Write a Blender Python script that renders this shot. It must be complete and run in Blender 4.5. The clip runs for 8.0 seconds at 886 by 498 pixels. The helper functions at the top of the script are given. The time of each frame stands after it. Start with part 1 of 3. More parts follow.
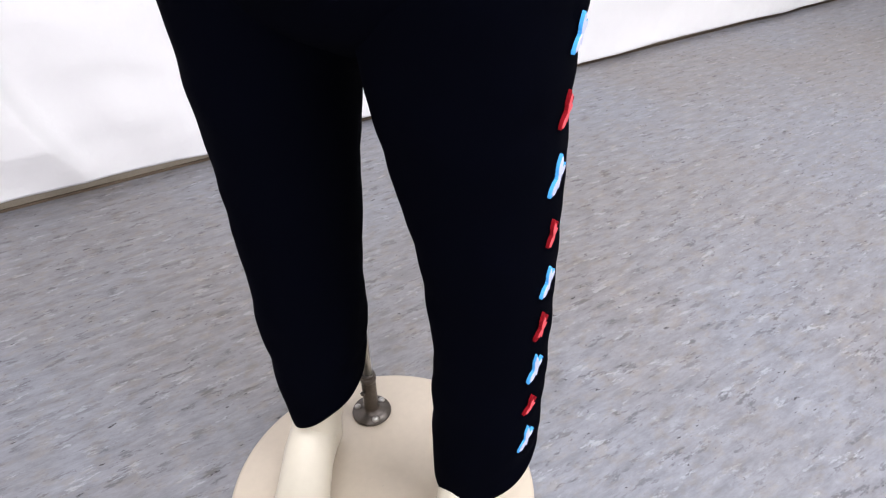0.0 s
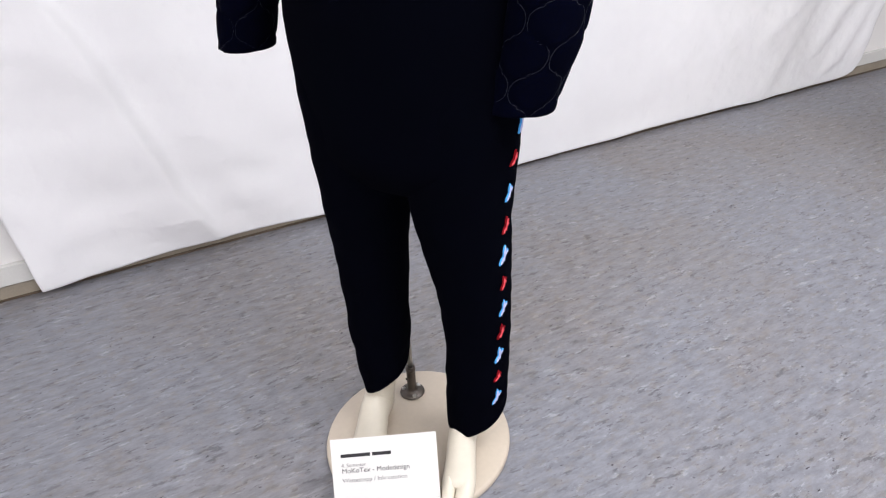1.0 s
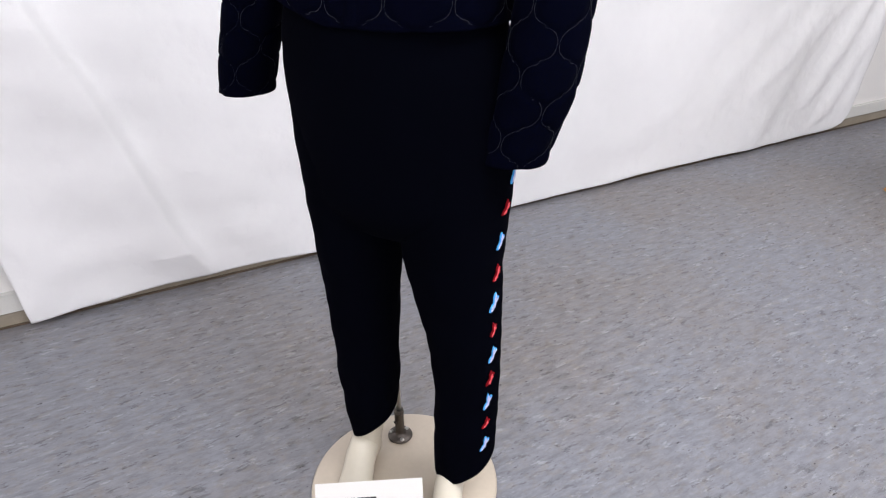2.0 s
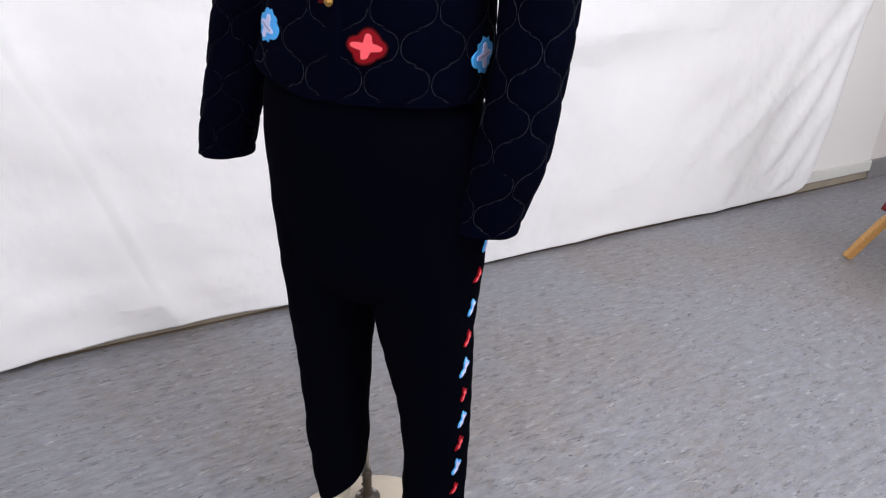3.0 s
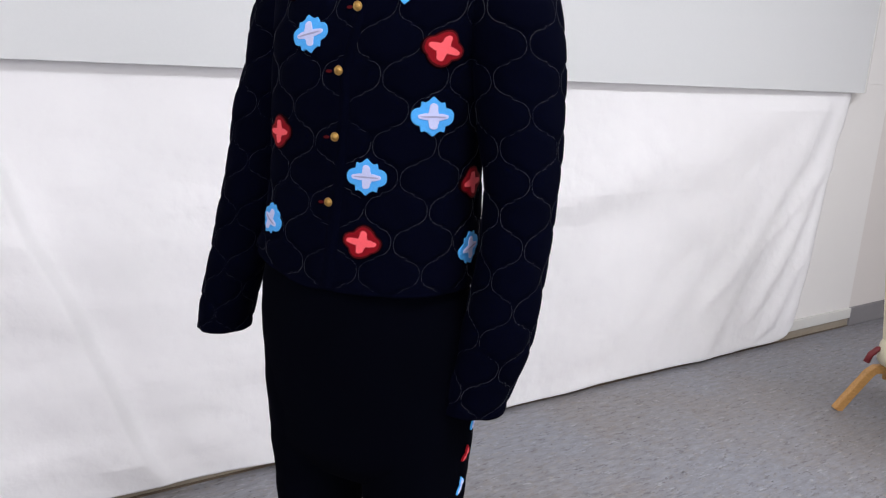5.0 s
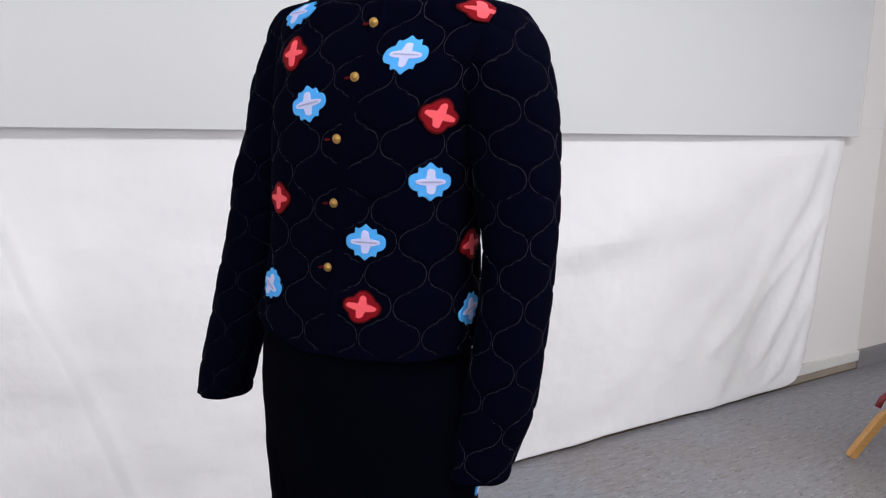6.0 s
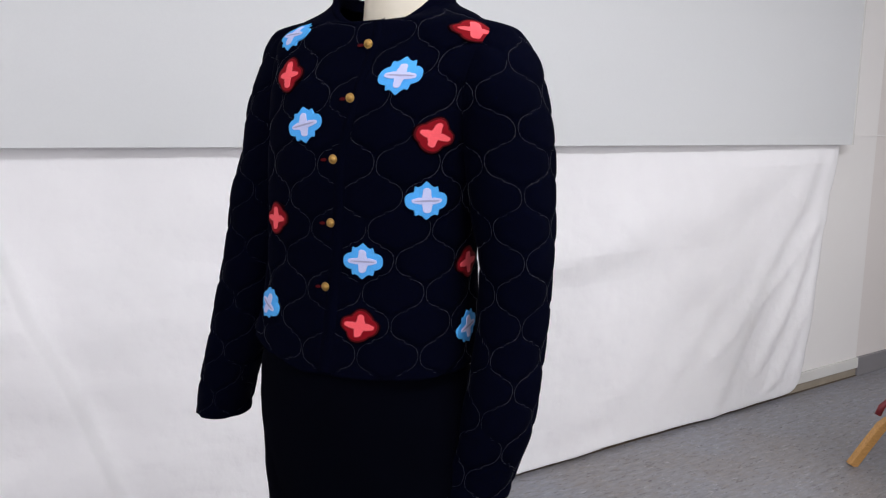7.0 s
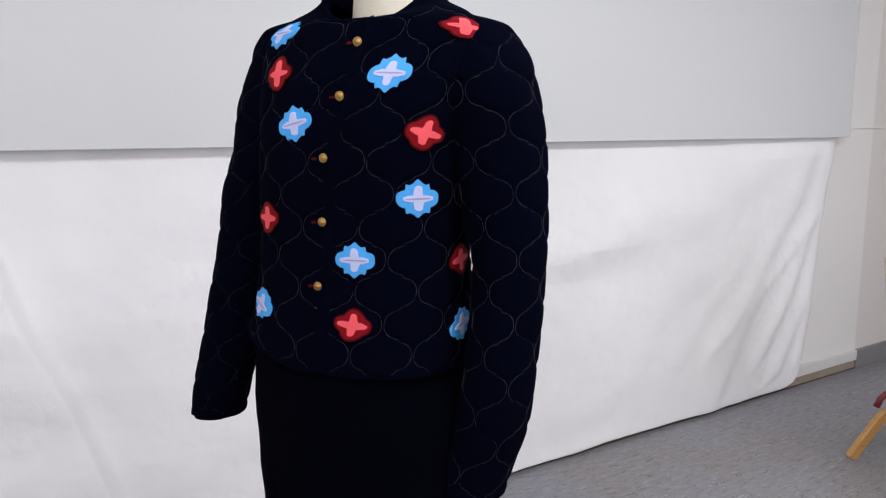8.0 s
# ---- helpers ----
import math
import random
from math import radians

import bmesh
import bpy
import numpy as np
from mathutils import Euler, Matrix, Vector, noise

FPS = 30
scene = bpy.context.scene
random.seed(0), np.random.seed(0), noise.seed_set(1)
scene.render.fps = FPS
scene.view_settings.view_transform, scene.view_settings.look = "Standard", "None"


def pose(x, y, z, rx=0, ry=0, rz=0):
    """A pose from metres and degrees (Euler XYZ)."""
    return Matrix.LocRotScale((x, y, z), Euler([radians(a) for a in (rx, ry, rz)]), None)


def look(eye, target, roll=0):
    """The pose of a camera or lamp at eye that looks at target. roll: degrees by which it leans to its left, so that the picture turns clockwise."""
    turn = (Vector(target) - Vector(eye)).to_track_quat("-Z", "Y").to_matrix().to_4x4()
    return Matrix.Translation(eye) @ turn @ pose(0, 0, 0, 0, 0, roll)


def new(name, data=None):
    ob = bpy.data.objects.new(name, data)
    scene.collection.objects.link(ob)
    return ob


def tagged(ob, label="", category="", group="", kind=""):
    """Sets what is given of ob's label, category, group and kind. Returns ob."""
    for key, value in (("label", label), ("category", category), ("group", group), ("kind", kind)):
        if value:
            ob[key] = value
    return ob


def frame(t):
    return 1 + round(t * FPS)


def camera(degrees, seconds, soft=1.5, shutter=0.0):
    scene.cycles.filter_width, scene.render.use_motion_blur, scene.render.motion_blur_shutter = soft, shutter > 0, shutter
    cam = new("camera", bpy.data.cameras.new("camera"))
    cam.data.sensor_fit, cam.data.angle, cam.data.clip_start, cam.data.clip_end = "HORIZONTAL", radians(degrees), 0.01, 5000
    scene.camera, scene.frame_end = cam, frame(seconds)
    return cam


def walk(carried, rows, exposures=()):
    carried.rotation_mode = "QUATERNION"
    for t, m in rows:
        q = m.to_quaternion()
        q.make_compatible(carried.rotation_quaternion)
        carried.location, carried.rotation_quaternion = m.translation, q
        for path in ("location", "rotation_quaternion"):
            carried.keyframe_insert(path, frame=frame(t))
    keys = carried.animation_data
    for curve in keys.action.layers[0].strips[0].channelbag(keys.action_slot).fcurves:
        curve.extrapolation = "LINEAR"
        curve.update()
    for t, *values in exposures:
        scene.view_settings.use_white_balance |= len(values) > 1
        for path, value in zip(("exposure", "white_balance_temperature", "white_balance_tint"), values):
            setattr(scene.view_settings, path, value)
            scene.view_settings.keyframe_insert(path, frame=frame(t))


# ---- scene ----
cam = camera(68.5, 8.0, soft=1.2)
PATH = [
    (0, (-0.2091, -0.5791, 0.7665), (0.3883, 0.4688, -0.1252), -1.10),
    (0.1, (-0.2383, -0.6361, 0.8012), (0.3550, 0.4311, -0.0700), -1.27),
    (0.3, (-0.2735, -0.7278, 0.8865), (0.2915, 0.3533, 0.0137), -2.07),
    (0.5, (-0.3188, -0.8512, 0.9938), (0.2270, 0.2476, 0.1307), -2.38),
    (0.7, (-0.3730, -1.0070, 1.0878), (0.1559, 0.1249, 0.2578), -2.96),
    (1, (-0.374, -1.010, 1.100), (0.335, 0.519, 0.021), -2.9),
    (1.5, (-0.370, -1.010, 1.106), (0.346, 0.542, 0.067), -2.3),
    (3, (-0.368, -1.014, 1.157), (0.484, 0.578, 0.297), 1.4),
    (3.5, (-0.370, -1.024, 1.176), (0.510, 0.595, 0.397), 1.9),
    (4, (-0.376, -1.031, 1.207), (0.532, 0.618, 0.532), 2.2),
    (4.5, (-0.381, -1.035, 1.225), (0.539, 0.643, 0.646), 2.2),
    (5, (-0.377, -1.035, 1.245), (0.554, 0.669, 0.768), 1.7),
    (6.5, (-0.371, -1.033, 1.276), (0.567, 0.705, 0.964), 0.0),
    (7, (-0.371, -1.037, 1.281), (0.572, 0.700, 0.974), -0.3),
    (7.5, (-0.368, -1.039, 1.283), (0.576, 0.698, 0.978), -0.7),
    (8, (-0.360, -1.038, 1.281), (0.584, 0.696, 0.966), -1.0),
]
walk(cam, [(t, look(eye, target, roll)) for t, eye, target, roll in PATH],
     exposures=[(0, 0.50), (0.5, 0.41), (1.0, 0.17), (1.5, 0.10), (3.0, 0.09), (4.5, 0.02), (6.5, -0.17), (8.0, -0.21)])

# ---- light ----
world = bpy.data.worlds.new("world")
scene.world = world
world.use_nodes = True
sky = world.node_tree.nodes.new("ShaderNodeTexSky")
sky.sky_type = "NISHITA"
sky.sun_disc = False
sky.sun_elevation = radians(35)
sky.sun_rotation = radians(-100)
world.node_tree.links.new(sky.outputs[0], world.node_tree.nodes["Background"].inputs[0])
world.node_tree.nodes["Background"].inputs[1].default_value = 0.1


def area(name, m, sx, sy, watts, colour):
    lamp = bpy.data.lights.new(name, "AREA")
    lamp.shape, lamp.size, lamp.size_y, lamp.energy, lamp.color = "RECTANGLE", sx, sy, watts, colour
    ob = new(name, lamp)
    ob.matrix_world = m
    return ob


# daylight through unseen windows to the left, and the ceiling's unseen fluorescent panels
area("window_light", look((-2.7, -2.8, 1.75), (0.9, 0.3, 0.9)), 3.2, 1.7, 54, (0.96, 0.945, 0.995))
# added fill lamp, no window here: lifts the panel's right and the side inlays
area("fill_light_south", look((2.0, -3.45, 1.7), (1.6, 0.9, 1.0)), 2.8, 1.6, 33, (0.96, 0.945, 0.995))
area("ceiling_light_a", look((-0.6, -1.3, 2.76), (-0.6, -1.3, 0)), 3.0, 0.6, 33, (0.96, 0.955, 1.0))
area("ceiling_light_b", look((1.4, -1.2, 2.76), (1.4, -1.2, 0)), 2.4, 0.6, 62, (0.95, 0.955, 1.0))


# ---- materials ----
def material(name, rough=0.6, metal=0.0):
    m = bpy.data.materials.new(name)
    m.use_nodes = True
    b = m.node_tree.nodes["Principled BSDF"]
    b.inputs["Roughness"].default_value, b.inputs["Metallic"].default_value = rough, metal
    return m, m.node_tree.nodes, m.node_tree.links, b


def noise_at(nodes, links, scale, detail=4, stretch=(1, 1, 1), rough=0.6, coord="Object", turn=0):
    tc, mp, n = nodes.new("ShaderNodeTexCoord"), nodes.new("ShaderNodeMapping"), nodes.new("ShaderNodeTexNoise")
    mp.inputs["Scale"].default_value = stretch
    n.inputs["Scale"].default_value, n.inputs["Detail"].default_value, n.inputs["Roughness"].default_value = scale, detail, rough
    first = nodes.new("ShaderNodeMapping")
    first.inputs["Rotation"].default_value = (0, 0, radians(-turn))
    links.new(tc.outputs[coord], first.inputs[0])
    links.new(first.outputs[0], mp.inputs[0])
    links.new(mp.outputs[0], n.inputs["Vector"])
    return n.outputs["Fac"]


def ramp(nodes, links, fac, stops):
    r = nodes.new("ShaderNodeValToRGB")
    while len(r.color_ramp.elements) < len(stops):
        r.color_ramp.elements.new(0.5)
    for e, (p, c) in zip(r.color_ramp.elements, stops):
        e.position, e.color = p, (*c, 1) if len(c) == 3 else (c[0], c[0], c[0], 1)
    links.new(fac, r.inputs[0])
    return r.outputs[0]


def mixed(nodes, links, fac, a, b, mode="MIX"):
    x = nodes.new("ShaderNodeMix")
    x.data_type, x.blend_type = "RGBA", mode
    for src, i in ((fac, 0), (a, 6), (b, 7)):
        if isinstance(src, (int, float)):
            x.inputs[i].default_value = src
        elif isinstance(src, tuple):
            x.inputs[i].default_value = (*src, 1)
        else:
            links.new(src, x.inputs[i])
    return x.outputs[2]


def bump(nodes, links, b, fac, dist, strength=0.5):
    n = nodes.new("ShaderNodeBump")
    n.inputs["Strength"].default_value, n.inputs["Distance"].default_value = strength, dist
    links.new(fac, n.inputs["Height"])
    links.new(n.outputs[0], b.inputs["Normal"])


def plain(name, colour, rough=0.6, metal=0.0, grain=400, spread=0.12, stain=6, relief=0.0004):
    """A surface of one colour with fine grain and broad unevenness."""
    m, n, l, b = material(name, rough, metal)
    fine, broad = noise_at(n, l, grain, 3), noise_at(n, l, stain, 4)
    low, high = tuple(c * (1 - spread) for c in colour), tuple(min(1, c * (1 + spread)) for c in colour)
    c1 = ramp(n, l, fine, [(0.3, low), (0.7, high)])
    c2 = ramp(n, l, broad, [(0.3, low), (0.7, high)])
    l.new(mixed(n, l, 0.5, c1, c2), b.inputs["Base Color"])
    bump(n, l, b, fine, relief)
    return m


def linoleum():
    m, n, l, b = material("linoleum", 0.42)
    turn = 1
    streak = noise_at(n, l, 22, 8, (0.75, 2.3, 1), 0.78, turn=turn)
    base = ramp(n, l, streak, [(0.30, (0.168, 0.165, 0.178)), (0.45, (0.218, 0.216, 0.236)), (0.55, (0.256, 0.255, 0.280)), (0.70, (0.318, 0.317, 0.344))])
    clump = ramp(n, l, noise_at(n, l, 9, 4, (0.8, 1.6, 1), 0.6, turn=turn), [(0.38, (0.15, 0.15, 0.15)), (0.56, (1, 1, 1))])
    dark = ramp(n, l, noise_at(n, l, 26, 6, (0.75, 2.6, 1.1), 0.74, turn=turn), [(0.555, (0, 0, 0)), (0.60, (1, 1, 1))])
    light = ramp(n, l, noise_at(n, l, 23, 6, (0.75, 2.4, 2), 0.74, turn=turn), [(0.575, (0, 0, 0)), (0.625, (1, 1, 1))])
    spot = ramp(n, l, noise_at(n, l, 48, 3, (0.8, 2.0, 3), 0.65, turn=turn), [(0.665, (0, 0, 0)), (0.70, (1, 1, 1))])
    c = mixed(n, l, mixed(n, l, 1.0, dark, clump, "MULTIPLY"), base, (0.135, 0.130, 0.143))
    c = mixed(n, l, mixed(n, l, 0.7, light, clump, "MULTIPLY"), c, (0.352, 0.353, 0.380))
    c = mixed(n, l, spot, c, (0.045, 0.040, 0.045))
    tan = ramp(n, l, noise_at(n, l, 30, 5, (1, 1.5, 1), 0.65, turn=turn), [(0.38, (1.0, 0.93, 0.82)), (0.50, (1, 1, 1))])
    c = mixed(n, l, 0.7, c, tan, "MULTIPLY")
    broad = ramp(n, l, noise_at(n, l, 1.1, 4), [(0.40, (0.93, 0.885, 0.835)), (0.58, (0.955, 0.98, 1.015))])
    l.new(mixed(n, l, 1.0, c, broad, "MULTIPLY"), b.inputs["Base Color"])
    l.new(ramp(n, l, streak, [(0.3, (0.38,)), (0.7, (0.5,))]), b.inputs["Roughness"])
    bump(n, l, b, noise_at(n, l, 220, 2), 0.0003, 0.3)
    return m


def cloth(name, colour, rough=0.95, sheen=0.0, weave=900, relief=0.0004):
    m, n, l, b = material(name, rough)
    f = noise_at(n, l, weave, 3)
    g = noise_at(n, l, 9, 4)
    low, high = tuple(c * 0.75 for c in colour), tuple(min(1, c * 1.2) for c in colour)
    l.new(mixed(n, l, 0.5, ramp(n, l, f, [(0.3, low), (0.7, high)]), ramp(n, l, g, [(0.3, low), (0.7, high)])), b.inputs["Base Color"])
    b.inputs["Specular IOR Level"].default_value = 0.02 if max(colour) < 0.02 else 0.15
    b.inputs["Sheen Weight"].default_value = sheen
    b.inputs["Sheen Tint"].default_value = (*[min(1, c * 12) for c in colour], 1)
    bump(n, l, b, f, relief, 0.5)
    return m


def sheet_cloth():
    m, n, l, b = material("white_sheet", 0.8)
    fine = noise_at(n, l, 350, 3)
    broad = noise_at(n, l, 2.2, 4)
    l.new(ramp(n, l, broad, [(0.3, (0.84, 0.83, 0.84)), (0.7, (0.89, 0.88, 0.89))]), b.inputs["Base Color"])
    crease = noise_at(n, l, 7, 5, (1, 1, 1), 0.55)
    add = n.new("ShaderNodeMath")
    add.operation = "MULTIPLY_ADD"
    add.inputs[1].default_value = 0.02
    l.new(fine, add.inputs[0])
    l.new(crease, add.inputs[2])
    bump(n, l, b, add.outputs[0], 0.02, 0.4)
    return m


def pine():
    m, n, l, b = material("oiled_wood", 0.45)
    w = noise_at(n, l, 25, 5, (1, 6, 6))
    l.new(ramp(n, l, w, [(0.3, (0.40, 0.20, 0.06)), (0.7, (0.55, 0.30, 0.10))]), b.inputs["Base Color"])
    bump(n, l, b, w, 0.0005)
    return m


FLOOR = linoleum()
WALL = plain("wall_paint", (0.80, 0.78, 0.76), 0.7, grain=260, spread=0.03, stain=1.5, relief=0.0008)
# as the wall paint, a little darker and warmer, for the end beside the panel
WALL_DARKER = plain("wall_paint_darker", (0.72, 0.68, 0.65), 0.7, grain=260, spread=0.03, stain=1.5, relief=0.0008)
TRIM = plain("trim_paint", (0.68, 0.67, 0.64), 0.5, grain=180, spread=0.05, stain=8)
PLINTH = plain("plinth", (0.32, 0.275, 0.215), 0.6, spread=0.2, stain=10)
SKIRT = plain("grey_skirting", (0.22, 0.21, 0.22), 0.5, spread=0.1, stain=10)
CEIL = plain("ceiling_paint", (0.8, 0.8, 0.79), 0.8, spread=0.03)
PANEL = plain("panel_white", (0.66, 0.67, 0.675), 0.5, grain=150, spread=0.015, stain=1.2, relief=0.0002)
SHEET = sheet_cloth()
VELVET = cloth("black_wool", (0.0008, 0.0010, 0.0029), 1.0, 0.0)
QUILT = cloth("navy_quilt", (0.0008, 0.0011, 0.0052), 1.0, 0.0)
LINING = cloth("dark_lining", (0.004, 0.004, 0.007), 0.8)
THREAD = plain("thread", (0.07, 0.075, 0.088), 0.7, spread=0.3, stain=30)
BLUE = cloth("sky_blue_cloth", (0.07, 0.36, 0.80), 0.75)
PALE = cloth("pale_lilac_cloth", (0.52, 0.55, 0.80), 0.75)
RED = cloth("crimson_cloth", (0.19, 0.001, 0.0060), 0.85)
DEEP = cloth("deep_crimson_cloth", (0.055, 0.0004, 0.0020), 0.9)
WINE = cloth("dark_crimson_cloth", (0.0045, 0.0004, 0.0016), 0.95)
SEAM = cloth("grey_lilac_cloth", (0.33, 0.33, 0.50), 0.85)
ROSE = cloth("coral_cloth", (0.82, 0.10, 0.12), 0.75)
BRASS = plain("brass", (0.42, 0.25, 0.075), 0.35, 1.0, spread=0.25, stain=120)
SKIN = plain("cream_lacquer", (0.69, 0.63, 0.52), 0.38, grain=80, spread=0.04, stain=14, relief=0.0002)
BASE = plain("cream_base", (0.57, 0.49, 0.395), 0.42, grain=90, spread=0.05, stain=9, relief=0.0002)
STEEL = plain("worn_steel", (0.115, 0.10, 0.09), 0.38, 1.0, grain=300, spread=0.2, stain=60)
BRIGHT = plain("bright_steel", (0.55, 0.54, 0.52), 0.28, 1.0, grain=300, spread=0.15, stain=60)
SEAL = plain("brown_seal", (0.10, 0.07, 0.045), 0.6, spread=0.2, stain=20)
PAPER = plain("card_paper", (0.76, 0.745, 0.715), 0.7, spread=0.02, stain=20)
INK = plain("ink", (0.03, 0.028, 0.03), 0.8, spread=0.1)
INK_GREY = plain("grey_ink", (0.22, 0.21, 0.21), 0.8, spread=0.1)
WOOD = pine()
CREAM = cloth("cream_upholstery", (0.74, 0.68, 0.52), 0.85)
CORD = plain("red_plastic", (0.16, 0.012, 0.018), 0.4, spread=0.15)
SLOT = plain("dark_gap", (0.02, 0.018, 0.016), 0.8)

# ---- mesh helpers ----
ORIGIN = {}


def thing(name, at, label, category, group="", kind=""):
    ob = new(name)
    ob.location = at
    ob.empty_display_size = 0.05
    ORIGIN[ob.name] = Vector(at)
    return tagged(ob, label, category, group, kind)


def mesh_of(bm, name, mat, at=(0, 0, 0), smooth=True):
    bmesh.ops.translate(bm, verts=bm.verts, vec=-Vector(at))
    me = bpy.data.meshes.new(name)
    bm.to_mesh(me)
    bm.free()
    me.materials.append(mat)
    for p in me.polygons:
        p.use_smooth = smooth
    return me


def part(name, bm, mat, parent, label="", smooth=True, at=None):
    """One mesh object, given in world places, under a thing or under a part."""
    base = ORIGIN[parent.name]
    at = Vector(at) if at is not None else base
    ob = new(name, mesh_of(bm, name, mat, at, smooth))
    ob.parent = parent
    ob.location = at - base
    ORIGIN[ob.name] = at
    return tagged(ob, label)


def solid(name, bm, mat, label, category, kind="", smooth=False, at=(0, 0, 0)):
    """A top-level thing of one mesh."""
    ob = new(name, mesh_of(bm, name, mat, at, smooth))
    ob.location = at
    ORIGIN[ob.name] = Vector(at)
    return tagged(ob, label, category, kind=kind)


def box(bm, lo, hi, bevel=0.0, m=None):
    r = bmesh.ops.create_cube(bm, size=1.0)
    vs = r["verts"]
    for v in vs:
        v.co = Vector([(a + b) / 2 + c * (b - a) for a, b, c in zip(lo, hi, v.co)])
    if bevel:
        es = list({e for v in vs for e in v.link_edges})
        got = bmesh.ops.bevel(bm, geom=es, offset=bevel, segments=2, affect="EDGES", profile=0.5)
        vs = list({v for f in got["faces"] for v in f.verts} | {v for v in vs if v.is_valid})
    if m is not None:
        bmesh.ops.transform(bm, matrix=m, verts=vs)
    return bm


def grid(pts, wrap=False, bm=None, flip=False):
    """Faces over a 2D array of points [row][column][3]; wrap closes the columns."""
    bm = bm or bmesh.new()
    rows, cols = len(pts), len(pts[0])
    vs = [[bm.verts.new(p) for p in row] for row in pts]
    for i in range(rows - 1):
        for j in range(cols if wrap else cols - 1):
            k = (j + 1) % cols
            q = (vs[i][j], vs[i][k], vs[i + 1][k], vs[i + 1][j])
            bm.faces.new(q[::-1] if flip else q)
    return bm


def tube(path, radius, bm=None, sides=8, cap=True):
    """A round tube along a list of points; radius may be a list."""
    bm = bm or bmesh.new()
    path = [Vector(p) for p in path]
    rad = radius if isinstance(radius, (list, tuple)) else [radius] * len(path)
    rings, side = [], None
    for i, p in enumerate(path):
        d = (path[min(i + 1, len(path) - 1)] - path[max(i - 1, 0)]).normalized()
        if side is None:
            side = d.orthogonal().normalized()
        side = (side - d * side.dot(d)).normalized()
        other = d.cross(side)
        rings.append([bm.verts.new(p + (side * math.cos(a) + other * math.sin(a)) * rad[i]) for a in [2 * math.pi * k / sides for k in range(sides)]])
    for a, b in zip(rings, rings[1:]):
        for k in range(sides):
            bm.faces.new((a[k], a[(k + 1) % sides], b[(k + 1) % sides], b[k]))
    if cap:
        bm.faces.new(rings[0][::-1])
        bm.faces.new(rings[-1])
    return bm


def flow(keys, at):
    """Smooth values between keyed rows [(key, a, b, ...)] at the given keys (array): cubic, no overshoot to speak of."""
    k = np.array(keys, float)
    x, y = k[:, 0], k[:, 1:]
    slope = np.gradient(y, x, axis=0)
    at = np.clip(np.atleast_1d(at), x[0], x[-1])
    i = np.clip(np.searchsorted(x, at) - 1, 0, len(x) - 2)
    h = (x[i + 1] - x[i])[:, None]
    t = ((at - x[i]) / h[:, 0])[:, None]
    return ((2 * t**3 - 3 * t**2 + 1) * y[i] + (t**3 - 2 * t**2 + t) * h * slope[i] + (-2 * t**3 + 3 * t**2) * y[i + 1] + (t**3 - t**2) * h * slope[i + 1])


# the figure's own axes: x to its left hand, -y to its front
BODY = Matrix.Translation((0.020, -0.028, 0)) @ Matrix.Rotation(radians(-52), 4, "Z")


def placed(p):
    return BODY @ Vector(p)


# height, centre x, centre y, half width, half depth
TORSO = [(0.945, 0.010, -0.006, 0.186, 0.134), (1.02, 0.017, -0.004, 0.180, 0.127), (1.11, 0.024, -0.004, 0.173, 0.118), (1.20, 0.030, -0.003, 0.172, 0.123),
         (1.30, 0.038, -0.002, 0.172, 0.126), (1.37, 0.045, 0.0, 0.177, 0.116), (1.42, 0.050, 0.006, 0.183, 0.100), (1.455, 0.053, 0.010, 0.176, 0.092), (1.480, 0.054, 0.012, 0.139, 0.086),
         (1.497, 0.058, 0.014, 0.104, 0.084), (1.517, 0.064, 0.014, 0.089, 0.082)]
SLEEVE_L = [(0.752, 0.219, -0.035, 0.051, 0.047), (0.79, 0.230, -0.033, 0.052, 0.050), (0.85, 0.248, -0.028, 0.054, 0.053), (0.944, 0.262, -0.020, 0.053, 0.056), (1.02, 0.270, -0.012, 0.050, 0.058),
            (1.12, 0.271, -0.004, 0.055, 0.060), (1.20, 0.263, 0.0, 0.062, 0.064), (1.29, 0.251, 0.003, 0.069, 0.070), (1.366, 0.240, 0.006, 0.066, 0.072), (1.408, 0.231, 0.012, 0.062, 0.062),
            (1.437, 0.218, 0.018, 0.054, 0.049), (1.457, 0.208, 0.020, 0.043, 0.036), (1.471, 0.186, 0.022, 0.022, 0.014)]
SLEEVE_R = [(0.799, -0.288, -0.028, 0.046, 0.047), (0.853, -0.276, -0.025, 0.048, 0.050), (0.958, -0.244, -0.018, 0.052, 0.055), (1.07, -0.212, -0.010, 0.056, 0.060), (1.15, -0.190, -0.004, 0.060, 0.064),
            (1.22, -0.174, 0.0, 0.063, 0.068), (1.283, -0.146, 0.004, 0.067, 0.072), (1.364, -0.127, 0.006, 0.067, 0.072), (1.42, -0.117, 0.015, 0.063, 0.060), (1.456, -0.113, 0.019, 0.057, 0.049),
            (1.478, -0.105, 0.022, 0.047, 0.034), (1.488, -0.094, 0.022, 0.022, 0.012)]
LEG_R = [(0.119, -0.0513, -0.0649, 0.0480, 0.0555), (0.188, -0.0548, -0.0592, 0.0538, 0.0609), (0.282, -0.0625, -0.0523, 0.0605, 0.0656), (0.376, -0.067, -0.045, 0.0635, 0.0694),
         (0.47, -0.068, -0.0383, 0.0705, 0.0773), (0.56, -0.0674, -0.0333, 0.0786, 0.0873), (0.68, -0.067, -0.026, 0.092, 0.102), (0.80, -0.070, -0.018, 0.098, 0.106)]
